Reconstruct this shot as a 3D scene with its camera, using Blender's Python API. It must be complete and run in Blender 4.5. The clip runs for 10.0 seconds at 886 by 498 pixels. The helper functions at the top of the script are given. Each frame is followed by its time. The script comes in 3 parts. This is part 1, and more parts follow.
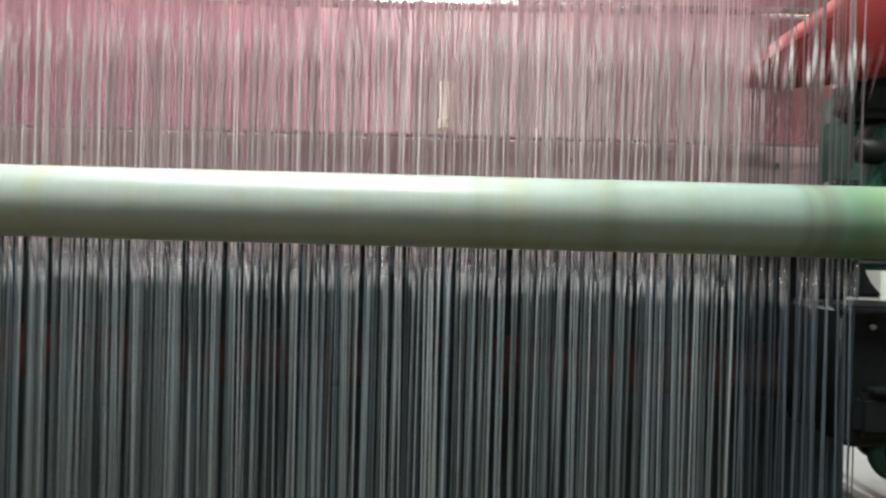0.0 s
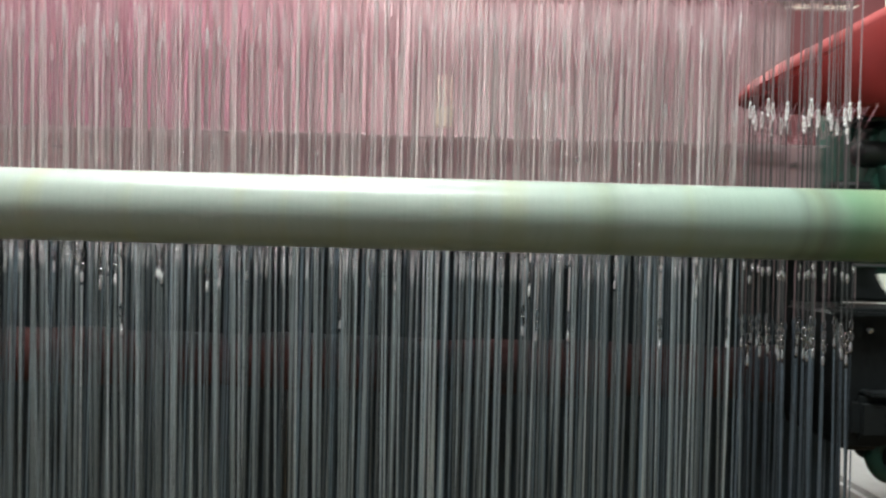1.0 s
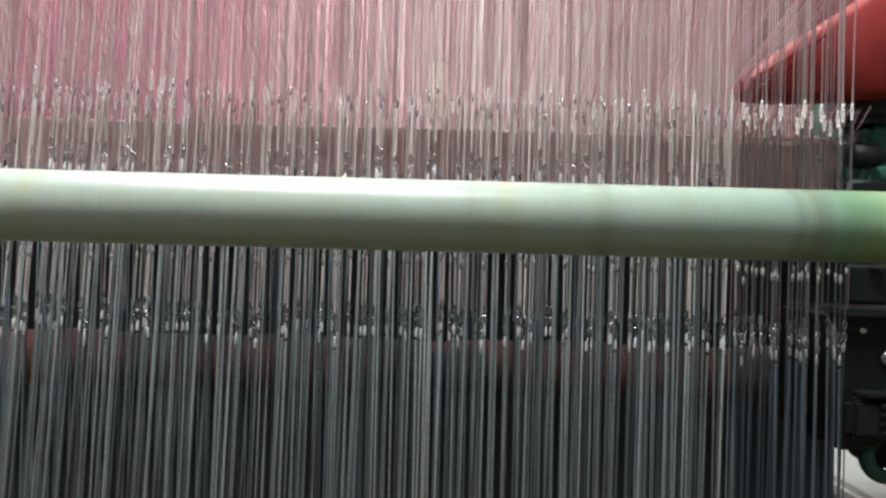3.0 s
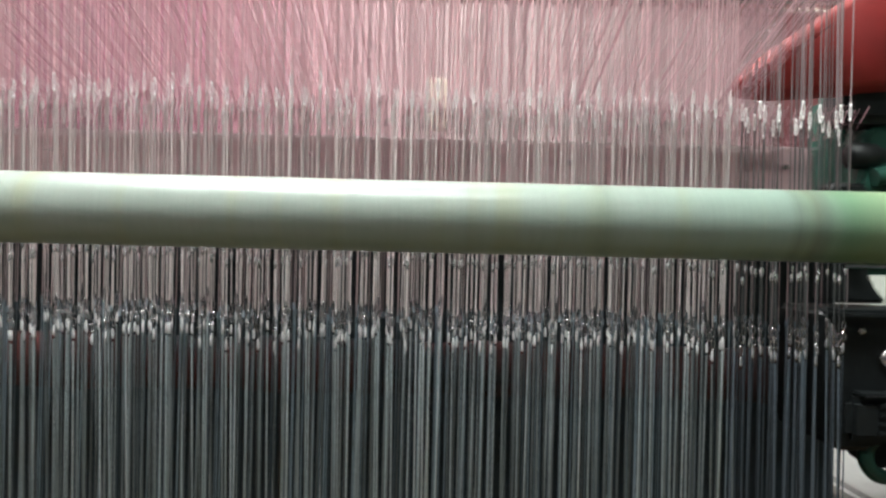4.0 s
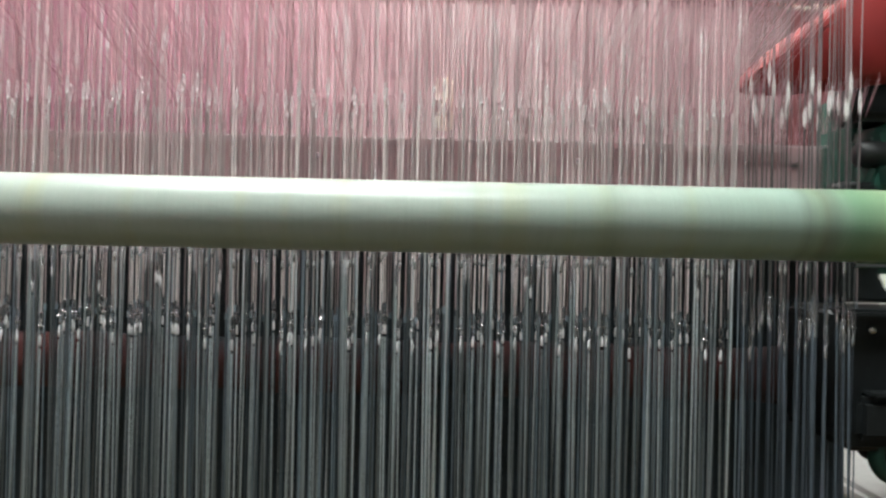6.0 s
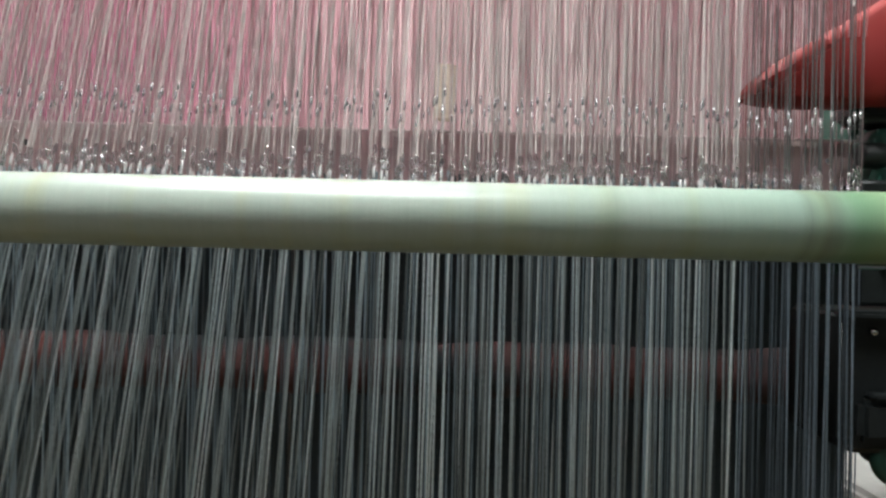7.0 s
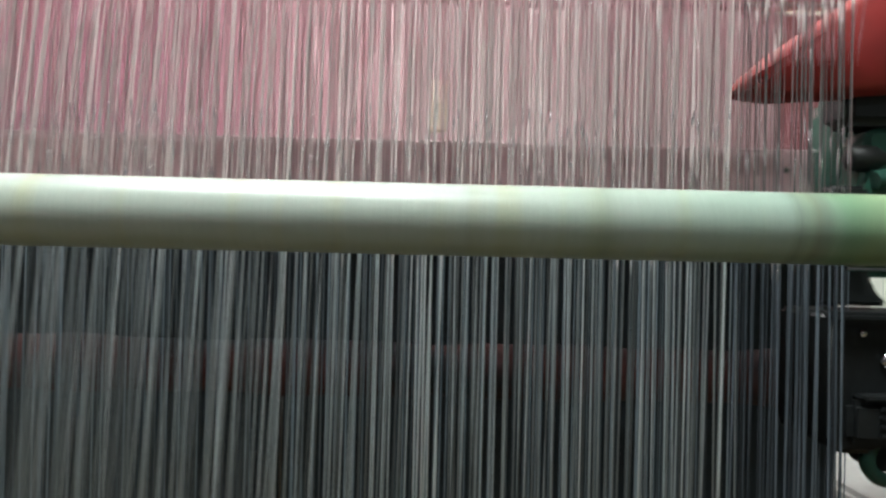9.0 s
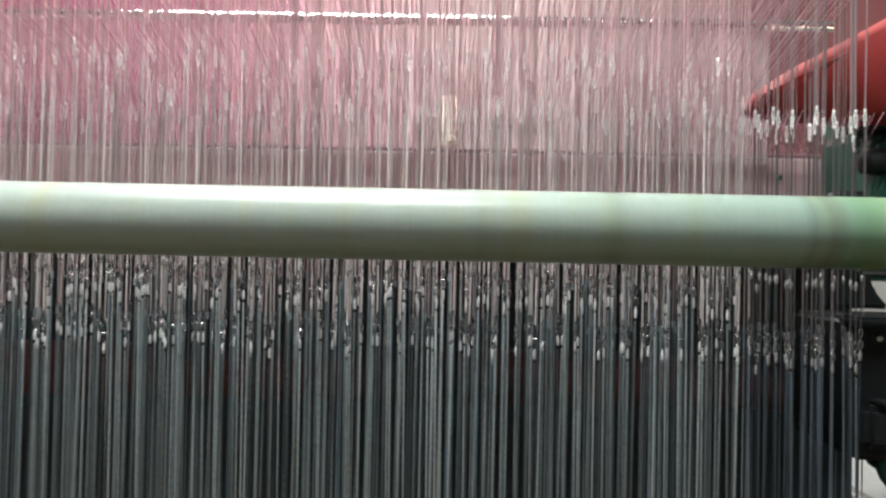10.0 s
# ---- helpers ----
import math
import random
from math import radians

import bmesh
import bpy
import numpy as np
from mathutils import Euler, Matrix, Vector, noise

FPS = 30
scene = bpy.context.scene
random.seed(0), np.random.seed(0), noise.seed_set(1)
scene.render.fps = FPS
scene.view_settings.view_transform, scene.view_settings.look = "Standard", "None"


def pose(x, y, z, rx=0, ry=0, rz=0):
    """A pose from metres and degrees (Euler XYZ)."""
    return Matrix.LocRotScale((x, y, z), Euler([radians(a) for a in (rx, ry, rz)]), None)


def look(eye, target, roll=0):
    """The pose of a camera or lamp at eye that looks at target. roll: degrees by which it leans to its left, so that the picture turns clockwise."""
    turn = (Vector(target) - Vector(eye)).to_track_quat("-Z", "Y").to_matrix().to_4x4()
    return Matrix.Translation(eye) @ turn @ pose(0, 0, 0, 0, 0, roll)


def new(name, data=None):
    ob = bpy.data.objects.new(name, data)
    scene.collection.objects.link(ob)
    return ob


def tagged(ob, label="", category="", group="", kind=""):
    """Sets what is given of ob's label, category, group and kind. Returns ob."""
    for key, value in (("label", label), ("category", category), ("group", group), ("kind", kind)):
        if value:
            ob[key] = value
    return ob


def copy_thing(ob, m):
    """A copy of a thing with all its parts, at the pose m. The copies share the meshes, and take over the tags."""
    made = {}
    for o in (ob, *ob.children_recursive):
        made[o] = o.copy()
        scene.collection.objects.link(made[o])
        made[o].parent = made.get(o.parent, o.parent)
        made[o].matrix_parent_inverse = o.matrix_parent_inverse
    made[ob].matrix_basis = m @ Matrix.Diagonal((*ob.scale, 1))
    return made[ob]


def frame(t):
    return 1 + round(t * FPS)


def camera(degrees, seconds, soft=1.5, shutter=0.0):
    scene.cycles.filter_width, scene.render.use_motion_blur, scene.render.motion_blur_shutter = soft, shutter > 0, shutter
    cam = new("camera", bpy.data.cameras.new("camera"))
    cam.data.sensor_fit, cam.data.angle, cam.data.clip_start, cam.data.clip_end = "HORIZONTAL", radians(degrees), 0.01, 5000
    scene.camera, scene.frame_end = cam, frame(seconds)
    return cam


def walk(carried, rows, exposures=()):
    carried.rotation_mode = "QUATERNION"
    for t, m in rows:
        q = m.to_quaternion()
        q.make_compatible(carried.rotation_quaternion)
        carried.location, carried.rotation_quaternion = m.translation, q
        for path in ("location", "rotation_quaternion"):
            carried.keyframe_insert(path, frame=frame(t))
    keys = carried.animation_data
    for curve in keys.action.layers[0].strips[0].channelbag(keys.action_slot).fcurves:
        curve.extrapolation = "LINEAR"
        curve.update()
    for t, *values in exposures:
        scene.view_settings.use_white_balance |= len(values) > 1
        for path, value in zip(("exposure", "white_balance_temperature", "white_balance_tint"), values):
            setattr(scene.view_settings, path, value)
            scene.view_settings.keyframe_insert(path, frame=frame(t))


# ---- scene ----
cam = camera(68.0, 10.0, 2.7, 0.6)

# seconds, yaw, pitch, roll of the hand-held camera, which stands still
TURNS = [(0.0, 0.28, -0.33, 1.50), (0.5, 0.80, 0.28, 1.45), (1.0, 0.10, -0.06, 1.52), (1.5, -0.12, 0.04, 1.50),
         (2.0, -0.28, -0.02, 1.50), (2.5, -0.30, 0.00, 1.53), (3.2, -0.34, 0.08, 1.45), (4.0, -0.40, 0.16, 1.38),
         (4.5, -0.78, -0.02, 1.30), (5.0, -0.88, -0.02, 1.35), (5.8, 0.0, 0.12, 1.25), (6.5, 0.45, 0.20, 1.22),
         (7.0, 0.34, 0.19, 1.40), (7.5, -0.28, -0.07, 1.43), (8.0, -0.34, 0.20, 1.42), (8.5, -0.28, 0.24, 1.38),
         (9.0, -0.34, 0.38, 1.38), (9.5, 0.34, 0.60, 1.25), (10.0, 0.62, 0.85, 1.15)]
walk(cam, [(t, pose(0, 0, 1.0, 90 + p, 0, w) @ pose(0, 0, 0, 0, 0, r)) for t, w, p, r in TURNS])

# ---- light: a weaving hall; one inferred ceiling tube lamp, three added fills ----
world = bpy.data.worlds.new("hall_light")
world.use_nodes = True
world.node_tree.nodes["Background"].inputs[0].default_value = (0.75, 0.85, 1.0, 1)
world.node_tree.nodes["Background"].inputs[1].default_value = 0.05
scene.world = world
scene.view_settings.exposure = 0.42


def area_lamp(x, y, z, sx, sy, watts, target):
    data = bpy.data.lights.new("tube_light", "AREA")
    data.shape, data.size, data.size_y, data.energy = "RECTANGLE", sx, sy, watts
    data.color = (0.95, 1.0, 0.98)
    ob = new("tube_light", data)
    ob.matrix_world = look((x, y, z), target)
    return ob


# place and length inferred from the reflections on the reed cap
area_lamp(-0.455, 0.05, 2.90, 1.35, 0.30, 78, (-0.40, 0.15, 0))
# added fill from behind the camera for the springs
area_lamp(0.0, -1.90, 2.90, 2.4, 0.22, 20, (0.0, -1.9, 0))
# added to brighten the hanging cloth
area_lamp(-0.50, 1.30, 2.90, 1.45, 0.30, 65, (-0.5, 1.40, 0))
# added to brighten the wall beyond the loom
area_lamp(1.6, 3.00, 2.90, 2.4, 0.22, 60, (1.6, 3.0, 0))


# ---- materials ----
def paint(name, color, rough=0.5, metal=0.0, scale=30.0, vary=0.25, bump=0.1, stain=(0.05, 0.05, 0.045), dirt=0.3, per_object=0.0, stretch=(1, 1, 1), edge=(0.5, 0.75), island=False):
    """A surface with grain at one scale, stains at another and a fine relief."""
    m = bpy.data.materials.new(name)
    m.use_nodes = True
    n, l = m.node_tree.nodes, m.node_tree.links
    b = n["Principled BSDF"]
    b.inputs["Roughness"].default_value, b.inputs["Metallic"].default_value = rough, metal
    co, mp = n.new("ShaderNodeTexCoord"), n.new("ShaderNodeMapping")
    mp.inputs["Scale"].default_value = stretch
    l.new(co.outputs["Object"], mp.inputs["Vector"])
    fine, wide = n.new("ShaderNodeTexNoise"), n.new("ShaderNodeTexNoise")
    fine.inputs["Scale"].default_value, fine.inputs["Detail"].default_value = scale * 8, 4
    wide.inputs["Scale"].default_value, wide.inputs["Detail"].default_value = scale, 5
    for t in (fine, wide):
        l.new(mp.outputs["Vector"], t.inputs["Vector"])
    grain = n.new("ShaderNodeMapRange")
    grain.inputs["To Min"].default_value, grain.inputs["To Max"].default_value = 1 - vary, 1 + vary
    l.new(fine.outputs["Fac"], grain.inputs["Value"])
    tone = n.new("ShaderNodeVectorMath")
    tone.operation = "SCALE"
    tone.inputs[0].default_value = color
    l.new(grain.outputs["Result"], tone.inputs["Scale"])
    ramp = n.new("ShaderNodeMapRange")
    ramp.inputs["From Min"].default_value, ramp.inputs["From Max"].default_value = edge
    ramp.inputs["To Max"].default_value = dirt
    l.new(wide.outputs["Fac"], ramp.inputs["Value"])
    mix = n.new("ShaderNodeMix")
    mix.data_type = "RGBA"
    l.new(ramp.outputs["Result"], mix.inputs["Factor"])
    l.new(tone.outputs["Vector"], mix.inputs["A"])
    mix.inputs["B"].default_value = (*stain, 1)
    last = mix.outputs["Result"]
    if per_object:
        info, rng = n.new("ShaderNodeNewGeometry" if island else "ShaderNodeObjectInfo"), n.new("ShaderNodeMapRange")
        curve = n.new("ShaderNodeMath")
        curve.operation = "POWER"
        curve.inputs[1].default_value = 1.4
        rng.inputs["To Min"].default_value, rng.inputs["To Max"].default_value = 1 - per_object, 1 + per_object * 0.4
        l.new(info.outputs["Random Per Island" if island else "Random"], curve.inputs[0])
        l.new(curve.outputs[0], rng.inputs["Value"])
        sc = n.new("ShaderNodeVectorMath")
        sc.operation = "SCALE"
        l.new(last, sc.inputs[0])
        l.new(rng.outputs["Result"], sc.inputs["Scale"])
        last = sc.outputs["Vector"]
    l.new(last, b.inputs["Base Color"])
    if bump:
        bp = n.new("ShaderNodeBump")
        bp.inputs["Strength"].default_value, bp.inputs["Distance"].default_value = bump, 0.002
        l.new(fine.outputs["Fac"], bp.inputs["Height"])
        l.new(bp.outputs["Normal"], b.inputs["Normal"])
    return m


def along_x(m, stops, keep=0.75):
    """Lets a cloth or a repainted surface change its colour along its own x."""
    n, l = m.node_tree.nodes, m.node_tree.links
    b = n["Principled BSDF"]
    src = b.inputs["Base Color"].links[0].from_socket
    co, sep, ramp = n.new("ShaderNodeTexCoord"), n.new("ShaderNodeSeparateXYZ"), n.new("ShaderNodeValToRGB")
    l.new(co.outputs["Object"], sep.inputs[0])
    lo, hi = stops[0][0], stops[-1][0]
    rng = n.new("ShaderNodeMapRange")
    rng.inputs["From Min"].default_value, rng.inputs["From Max"].default_value = lo, hi
    l.new(sep.outputs["X"], rng.inputs["Value"])
    l.new(rng.outputs["Result"], ramp.inputs["Fac"])
    els = ramp.color_ramp.elements
    while len(els) < len(stops):
        els.new(0.5)
    for e, (x, c) in zip(els, stops):
        e.position, e.color = (x - lo) / (hi - lo), (*c, 1)
    mul = n.new("ShaderNodeMix")
    mul.data_type, mul.blend_type = "RGBA", "MULTIPLY"
    mul.inputs["Factor"].default_value = 1.0
    l.new(ramp.outputs["Color"], mul.inputs["A"])
    l.new(src, mul.inputs["B"])
    l.new(mul.outputs["Result"], b.inputs["Base Color"])
    return m


def glow(name, color, power):
    m = bpy.data.materials.new(name)
    m.use_nodes = True
    b = m.node_tree.nodes["Principled BSDF"]
    b.inputs["Emission Color"].default_value, b.inputs["Emission Strength"].default_value = (*color, 1), power
    return m


PIPE = along_x(paint("pipe_paint", (0.71, 0.71, 0.71), 0.36, 0, 9, 0.08, 0.06, (0.70, 0.64, 0.46), 0.75, stretch=(4.0, 0.45, 0.45)),
               [(-1.0, (0.60, 0.70, 0.62)), (-0.1, (0.58, 0.69, 0.60)), (0.015, (0.56, 0.68, 0.58)), (0.021, (0.50, 0.60, 0.50)), (0.028, (0.56, 0.68, 0.58)), (0.098, (0.53, 0.67, 0.56)), (0.106, (0.42, 0.53, 0.42)), (0.116, (0.54, 0.67, 0.57)), (0.19, (0.50, 0.66, 0.55)), (0.226, (0.47, 0.64, 0.53)), (0.230, (0.33, 0.44, 0.35)), (0.235, (0.44, 0.61, 0.49)),
                (0.246, (0.24, 0.30, 0.22)), (0.25, (0.38, 0.56, 0.42)), (0.262, (0.26, 0.46, 0.28)), (0.30, (0.38, 0.54, 0.30)), (0.5, (0.36, 0.52, 0.24))])
# upper cord: the pink light thrown back by the cloth is in its colour
CORD = paint("cord_nylon_pink_lit", (0.90, 0.72, 0.73), 0.42, 0, 60, 0.2, 0.05, (0.45, 0.36, 0.36), 0.4, per_object=0.35)
SPRING = paint("spring_steel", (0.86, 0.97, 0.99), 0.30, 0.60, 60, 0.3, 0.1, (0.30, 0.34, 0.35), 0.5, per_object=0.80)
# cords of the far rows: the front nylon darkened for the shade farther in
CORDS = paint("cord_nylon_rows_shaded", (0.76, 0.66, 0.66), 0.45, 0, 60, 0.2, 0.05, (0.35, 0.28, 0.28), 0.4, per_object=0.35, island=True)
# lower selvedge cord, darkened in colour for the weaker light at right
EDGELOW = paint("selvedge_lower_cord_dimmed", (0.09, 0.095, 0.095), 0.5, 0, 60, 0.2, 0.05, (0.05, 0.05, 0.05), 0.4, per_object=0.4)
LOWCORD = paint("lower_cord", (0.90, 0.83, 0.81), 0.40, 0.1, 60, 0.2, 0.05, (0.40, 0.38, 0.38), 0.4, per_object=0.45)
# selvedge spring and cord: dim light at the right end put into the colours
EDGESPRING = paint("selvedge_spring_dimmed", (0.21, 0.26, 0.31), 0.36, 0.45, 60, 0.3, 0.1, (0.12, 0.13, 0.14), 0.5, per_object=0.8)
EDGECORD = paint("selvedge_cord_dimmed", (0.27, 0.205, 0.21), 0.5, 0, 60, 0.2, 0.05, (0.2, 0.16, 0.16), 0.4, per_object=0.4)
# springs of the far rows: the front steel darkened for the shade farther in
SHADED_SPRINGS = paint("spring_steel_rows_shaded", (0.44, 0.55, 0.62), 0.33, 0.58, 60, 0.3, 0.1, (0.20, 0.23, 0.24), 0.5, per_object=0.88, island=True)
# plated eyes: near-white colour takes the place of their lamp glints
PLATE = paint("glint_white", (0.98, 0.96, 0.95), 0.20, 0.12, 80, 0.05, 0.05, (0.7, 0.66, 0.66), 0.2)
FERRULE = paint("worn_ferrule", (0.85, 0.86, 0.88), 0.22, 0.8, 80, 0.1, 0.05, (0.3, 0.3, 0.3), 0.3)
ZINC = paint("zinc_ferrule", (0.92, 0.93, 0.94), 0.22, 0.22, 80, 0.1, 0.05, (0.4, 0.4, 0.4), 0.3)
STEEL = paint("bright_steel", (0.80, 0.80, 0.82), 0.16, 1.0, 80, 0.15, 0.05, (0.4, 0.4, 0.4), 0.2)
YARN = paint("mauve_yarn", (0.66, 0.46, 0.50), 0.75, 0, 40, 0.25, 0.0, (0.58, 0.38, 0.43), 0.5)
BOARD = paint("sley_board", (0.56, 0.40, 0.41), 0.6, 0, 12, 0.25, 0.2, (0.34, 0.25, 0.26), 0.5, stretch=(0.3, 1, 1))
REED = paint("reed_wire", (0.62, 0.55, 0.55), 0.55, 0.3, 60, 0.2, 0.0, (0.3, 0.25, 0.25), 0.4)
CAP = paint("reed_cap", (0.90, 0.89, 0.87), 0.14, 0.9, 30, 0.1, 0.05, (0.5, 0.46, 0.45), 0.2)
WOVEN = paint("woven_cloth", (0.38, 0.27, 0.285), 0.9, 0, 50, 0.35, 0.3, (0.18, 0.12, 0.14), 0.5)
def lets_light_through(m, share):
    n, l = m.node_tree.nodes, m.node_tree.links
    b, out = n["Principled BSDF"], n["Material Output"]
    tr, mix = n.new("ShaderNodeBsdfTranslucent"), n.new("ShaderNodeMixShader")
    mix.inputs[0].default_value = share
    l.new(b.inputs["Base Color"].links[0].from_socket, tr.inputs["Color"])
    l.new(b.outputs[0], mix.inputs[1])
    l.new(tr.outputs[0], mix.inputs[2])
    l.new(mix.outputs[0], out.inputs["Surface"])


lets_light_through(WOVEN, 0.55)
lets_light_through(YARN, 0.5)
lets_light_through(CORD, 0.5)
lets_light_through(CORDS, 0.5)
# pink at left, grey in the middle, dark red at right; darker towards both ends
HANGING = along_x(paint("backdrop_cloth", (1.0, 1.0, 1.0), 0.85, 0, 6, 0.12, 0.2, (0.75, 0.66, 0.70), 0.5),
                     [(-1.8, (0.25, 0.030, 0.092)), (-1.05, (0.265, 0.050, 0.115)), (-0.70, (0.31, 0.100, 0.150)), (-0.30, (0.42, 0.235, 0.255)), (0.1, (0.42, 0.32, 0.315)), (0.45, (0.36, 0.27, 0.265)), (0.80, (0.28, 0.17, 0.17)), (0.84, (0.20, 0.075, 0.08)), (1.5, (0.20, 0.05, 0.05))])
RED = paint("red_enamel", (0.27, 0.016, 0.014), 0.62, 0, 9, 0.2, 0.1, (0.10, 0.015, 0.015), 0.7)
CREAM = paint("cream_plastic", (0.98, 0.88, 0.74), 0.45, 0, 40, 0.12, 0.1, (0.4, 0.33, 0.22), 0.3)
GREEN = paint("machine_green", (0.022, 0.085, 0.062), 0.4, 0, 18, 0.25, 0.15, (0.02, 0.03, 0.03), 0.6)
IRON = paint("oily_iron", (0.014, 0.017, 0.018), 0.45, 0.2, 14, 0.4, 0.3, (0.035, 0.033, 0.03), 0.4)
NAVY = paint("dark_navy", (0.030, 0.048, 0.064), 0.6, 0, 5, 0.4, 0.2, (0.03, 0.028, 0.025), 0.5)
RUST = paint("dark_red_cloth", (0.115, 0.040, 0.036), 0.95, 0, 7, 0.4, 0.3, (0.022, 0.030, 0.034), 1.0, stretch=(1.6, 1.6, 0.6), edge=(0.34, 0.62))
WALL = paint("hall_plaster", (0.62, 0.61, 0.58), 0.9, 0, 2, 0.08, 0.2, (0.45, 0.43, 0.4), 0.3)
FLOOR = paint("hall_floor", (0.105, 0.075, 0.030), 0.6, 0, 3, 0.15, 0.2, (0.07, 0.055, 0.04), 0.5)
# for the unseen walls and ceiling: dark, so the pipe's underside gets little bounce
GREYWALL = paint("hall_low_bounce_grey", (0.13, 0.14, 0.14), 0.9, 0, 2, 0.1, 0.2, (0.12, 0.12, 0.11), 0.4)
POST = paint("grey_green_paint", (0.55, 0.58, 0.52), 0.6, 0, 6, 0.08, 0.1, (0.35, 0.35, 0.3), 0.4)
WHITE = paint("glare_box_white", (0.46, 0.46, 0.44), 0.55, 0, 9, 0.12, 0.1, (0.26, 0.25, 0.23), 0.6)
TUBE = glow("tube_glow", (1.0, 0.98, 0.94), 4.0)


# ---- mesh helpers ----
def link(name, bm, material, parent=None, label=""):
    me = bpy.data.meshes.new(name)
    bm.to_mesh(me)
    bm.free()
    me.materials.append(material)
    for p in me.polygons:
        p.use_smooth = True
    me.set_sharp_from_angle(angle=radians(52))
    ob = new(name, me)
    if parent:
        ob.parent = parent
    if label:
        ob["label"] = label
    return ob


def part(name, bm, material, parent, label=""):
    return link(name, bm, material, parent, label)


def box(bm, x0, x1, y0, y1, z0, z1, bevel=0.0, turn=None):
    r = bmesh.ops.create_cube(bm, size=1.0)
    vs = r["verts"]
    m = Matrix.Translation(((x0 + x1) / 2, (y0 + y1) / 2, (z0 + z1) / 2)) @ (turn or Matrix()) @ Matrix.Diagonal((x1 - x0, y1 - y0, z1 - z0, 1))
    bmesh.ops.transform(bm, matrix=m, verts=vs)
    if bevel:
        es = list({e for v in vs for e in v.link_edges})
        bmesh.ops.bevel(bm, geom=es, offset=bevel, segments=2, affect="EDGES")
    return bm


def rod(bm, a, b, r0, r1=None, sides=6, caps=False):
    a, b = Vector(a), Vector(b)
    d = b - a
    m = Matrix.Translation((a + b) / 2) @ d.to_track_quat("Z", "Y").to_matrix().to_4x4()
    bmesh.ops.create_cone(bm, cap_ends=caps, segments=sides, radius1=r0, radius2=r0 if r1 is None else r1, depth=d.length, matrix=m)
    return bm


def ring(bm, at, ru, rv, tube, turns=10, sides=5, axis="y"):
    """An oval ring; axis: the way that its hole looks."""
    at = Vector(at)
    vs = []
    for i in range(turns):
        a = 2 * math.pi * i / turns
        row = []
        for j in range(sides):
            c = 2 * math.pi * j / sides
            u, w = (ru + tube * math.cos(c)) * math.cos(a), (rv + tube * math.cos(c)) * math.sin(a)
            v = tube * math.sin(c)
            row.append(bm.verts.new(at + (Vector((u, v, w)) if axis == "y" else Vector((v, u, w)))))
        vs.append(row)
    for i in range(turns):
        for j in range(sides):
            bm.faces.new((vs[i][j], vs[(i + 1) % turns][j], vs[(i + 1) % turns][(j + 1) % sides], vs[i][(j + 1) % sides]))
    return bm


def lathe(bm, profile, sides=8, at=(0, 0, 0)):
    """A turned body: (height, radius) from the bottom up."""
    rows = [[bm.verts.new(Vector(at) + Vector((r * math.cos(2 * math.pi * j / sides), r * math.sin(2 * math.pi * j / sides), z))) for j in range(sides)] for z, r in profile]
    for p, q in zip(rows, rows[1:]):
        for j in range(sides):
            bm.faces.new((p[j], p[(j + 1) % sides], q[(j + 1) % sides], q[j]))
    bm.faces.new(rows[0][::-1])
    bm.faces.new(rows[-1])
    return bm


def plate(bm, outline, y0, y1, bevel=0.0):
    """A plate cut to an outline of (x, z), from y0 to y1."""
    f = bm.faces.new([bm.verts.new((x, y0, z)) for x, z in outline])
    ext = bmesh.ops.extrude_face_region(bm, geom=[f])
    bmesh.ops.translate(bm, verts=[v for v in ext["geom"] if isinstance(v, bmesh.types.BMVert)], vec=(0, y1 - y0, 0))
    bmesh.ops.recalc_face_normals(bm, faces=bm.faces)
    if bevel:
        bmesh.ops.bevel(bm, geom=list(bm.edges), offset=bevel, segments=3, affect="EDGES")
    return bm


# ---- the hall ----
def slab(name, x0, x1, y0, y1, z0, z1, material, label, category):
    ob = link(name, box(bmesh.new(), x0, x1, y0, y1, z0, z1), material)
    return tagged(ob, label, category, kind="structure")


slab("floor", -4, 4, -3, 4, -0.15, 0.0, FLOOR, "worn brownish concrete floor of the weaving hall", "floor")
slab("ceiling", -4, 4, -3, 4, 3.2, 3.35, GREYWALL, "unseen ceiling of the weaving hall, kept dark to bounce little light", "ceiling")
slab("wall_north", -4, 4, 4.0, 4.2, 0, 3.2, WALL, "pale grey plastered wall beyond the loom", "wall")
slab("wall_south", -4, 4, -3.2, -3.0, 0, 3.2, GREYWALL, "unseen wall behind the loom, kept dark to bounce little light", "wall")
slab("wall_east", 4.0, 4.2, -3, 4, 0, 3.2, GREYWALL, "unseen side wall, kept dark to bounce little light", "wall")
slab("wall_west", -4.2, -4.0, -3, 4, 0, 3.2, GREYWALL, "unseen side wall, kept dark to bounce little light", "wall")


def tube_lamp(x, y, half):
    base = tagged(new("ceiling_light"), "long fluorescent tube fixture hung from the ceiling", "ceiling light", "ceiling lights")
    base.location = (x, y, 3.0)
    part("housing", box(bmesh.new(), -half - 0.05, half + 0.05, -0.09, 0.09, 0.03, 0.10, 0.006), WALL, base)
    for a, b in ((-half, -0.03), (0.03, half)):
        part("tube", rod(bmesh.new(), (a, 0, 0.01), (b, 0, 0.01), 0.016, sides=10, caps=True), TUBE, base)
    for dx in (-half * 0.7, half * 0.7):
        part("hanger", rod(bmesh.new(), (dx, 0, 0.10), (dx, 0, 0.20), 0.006), IRON, base)


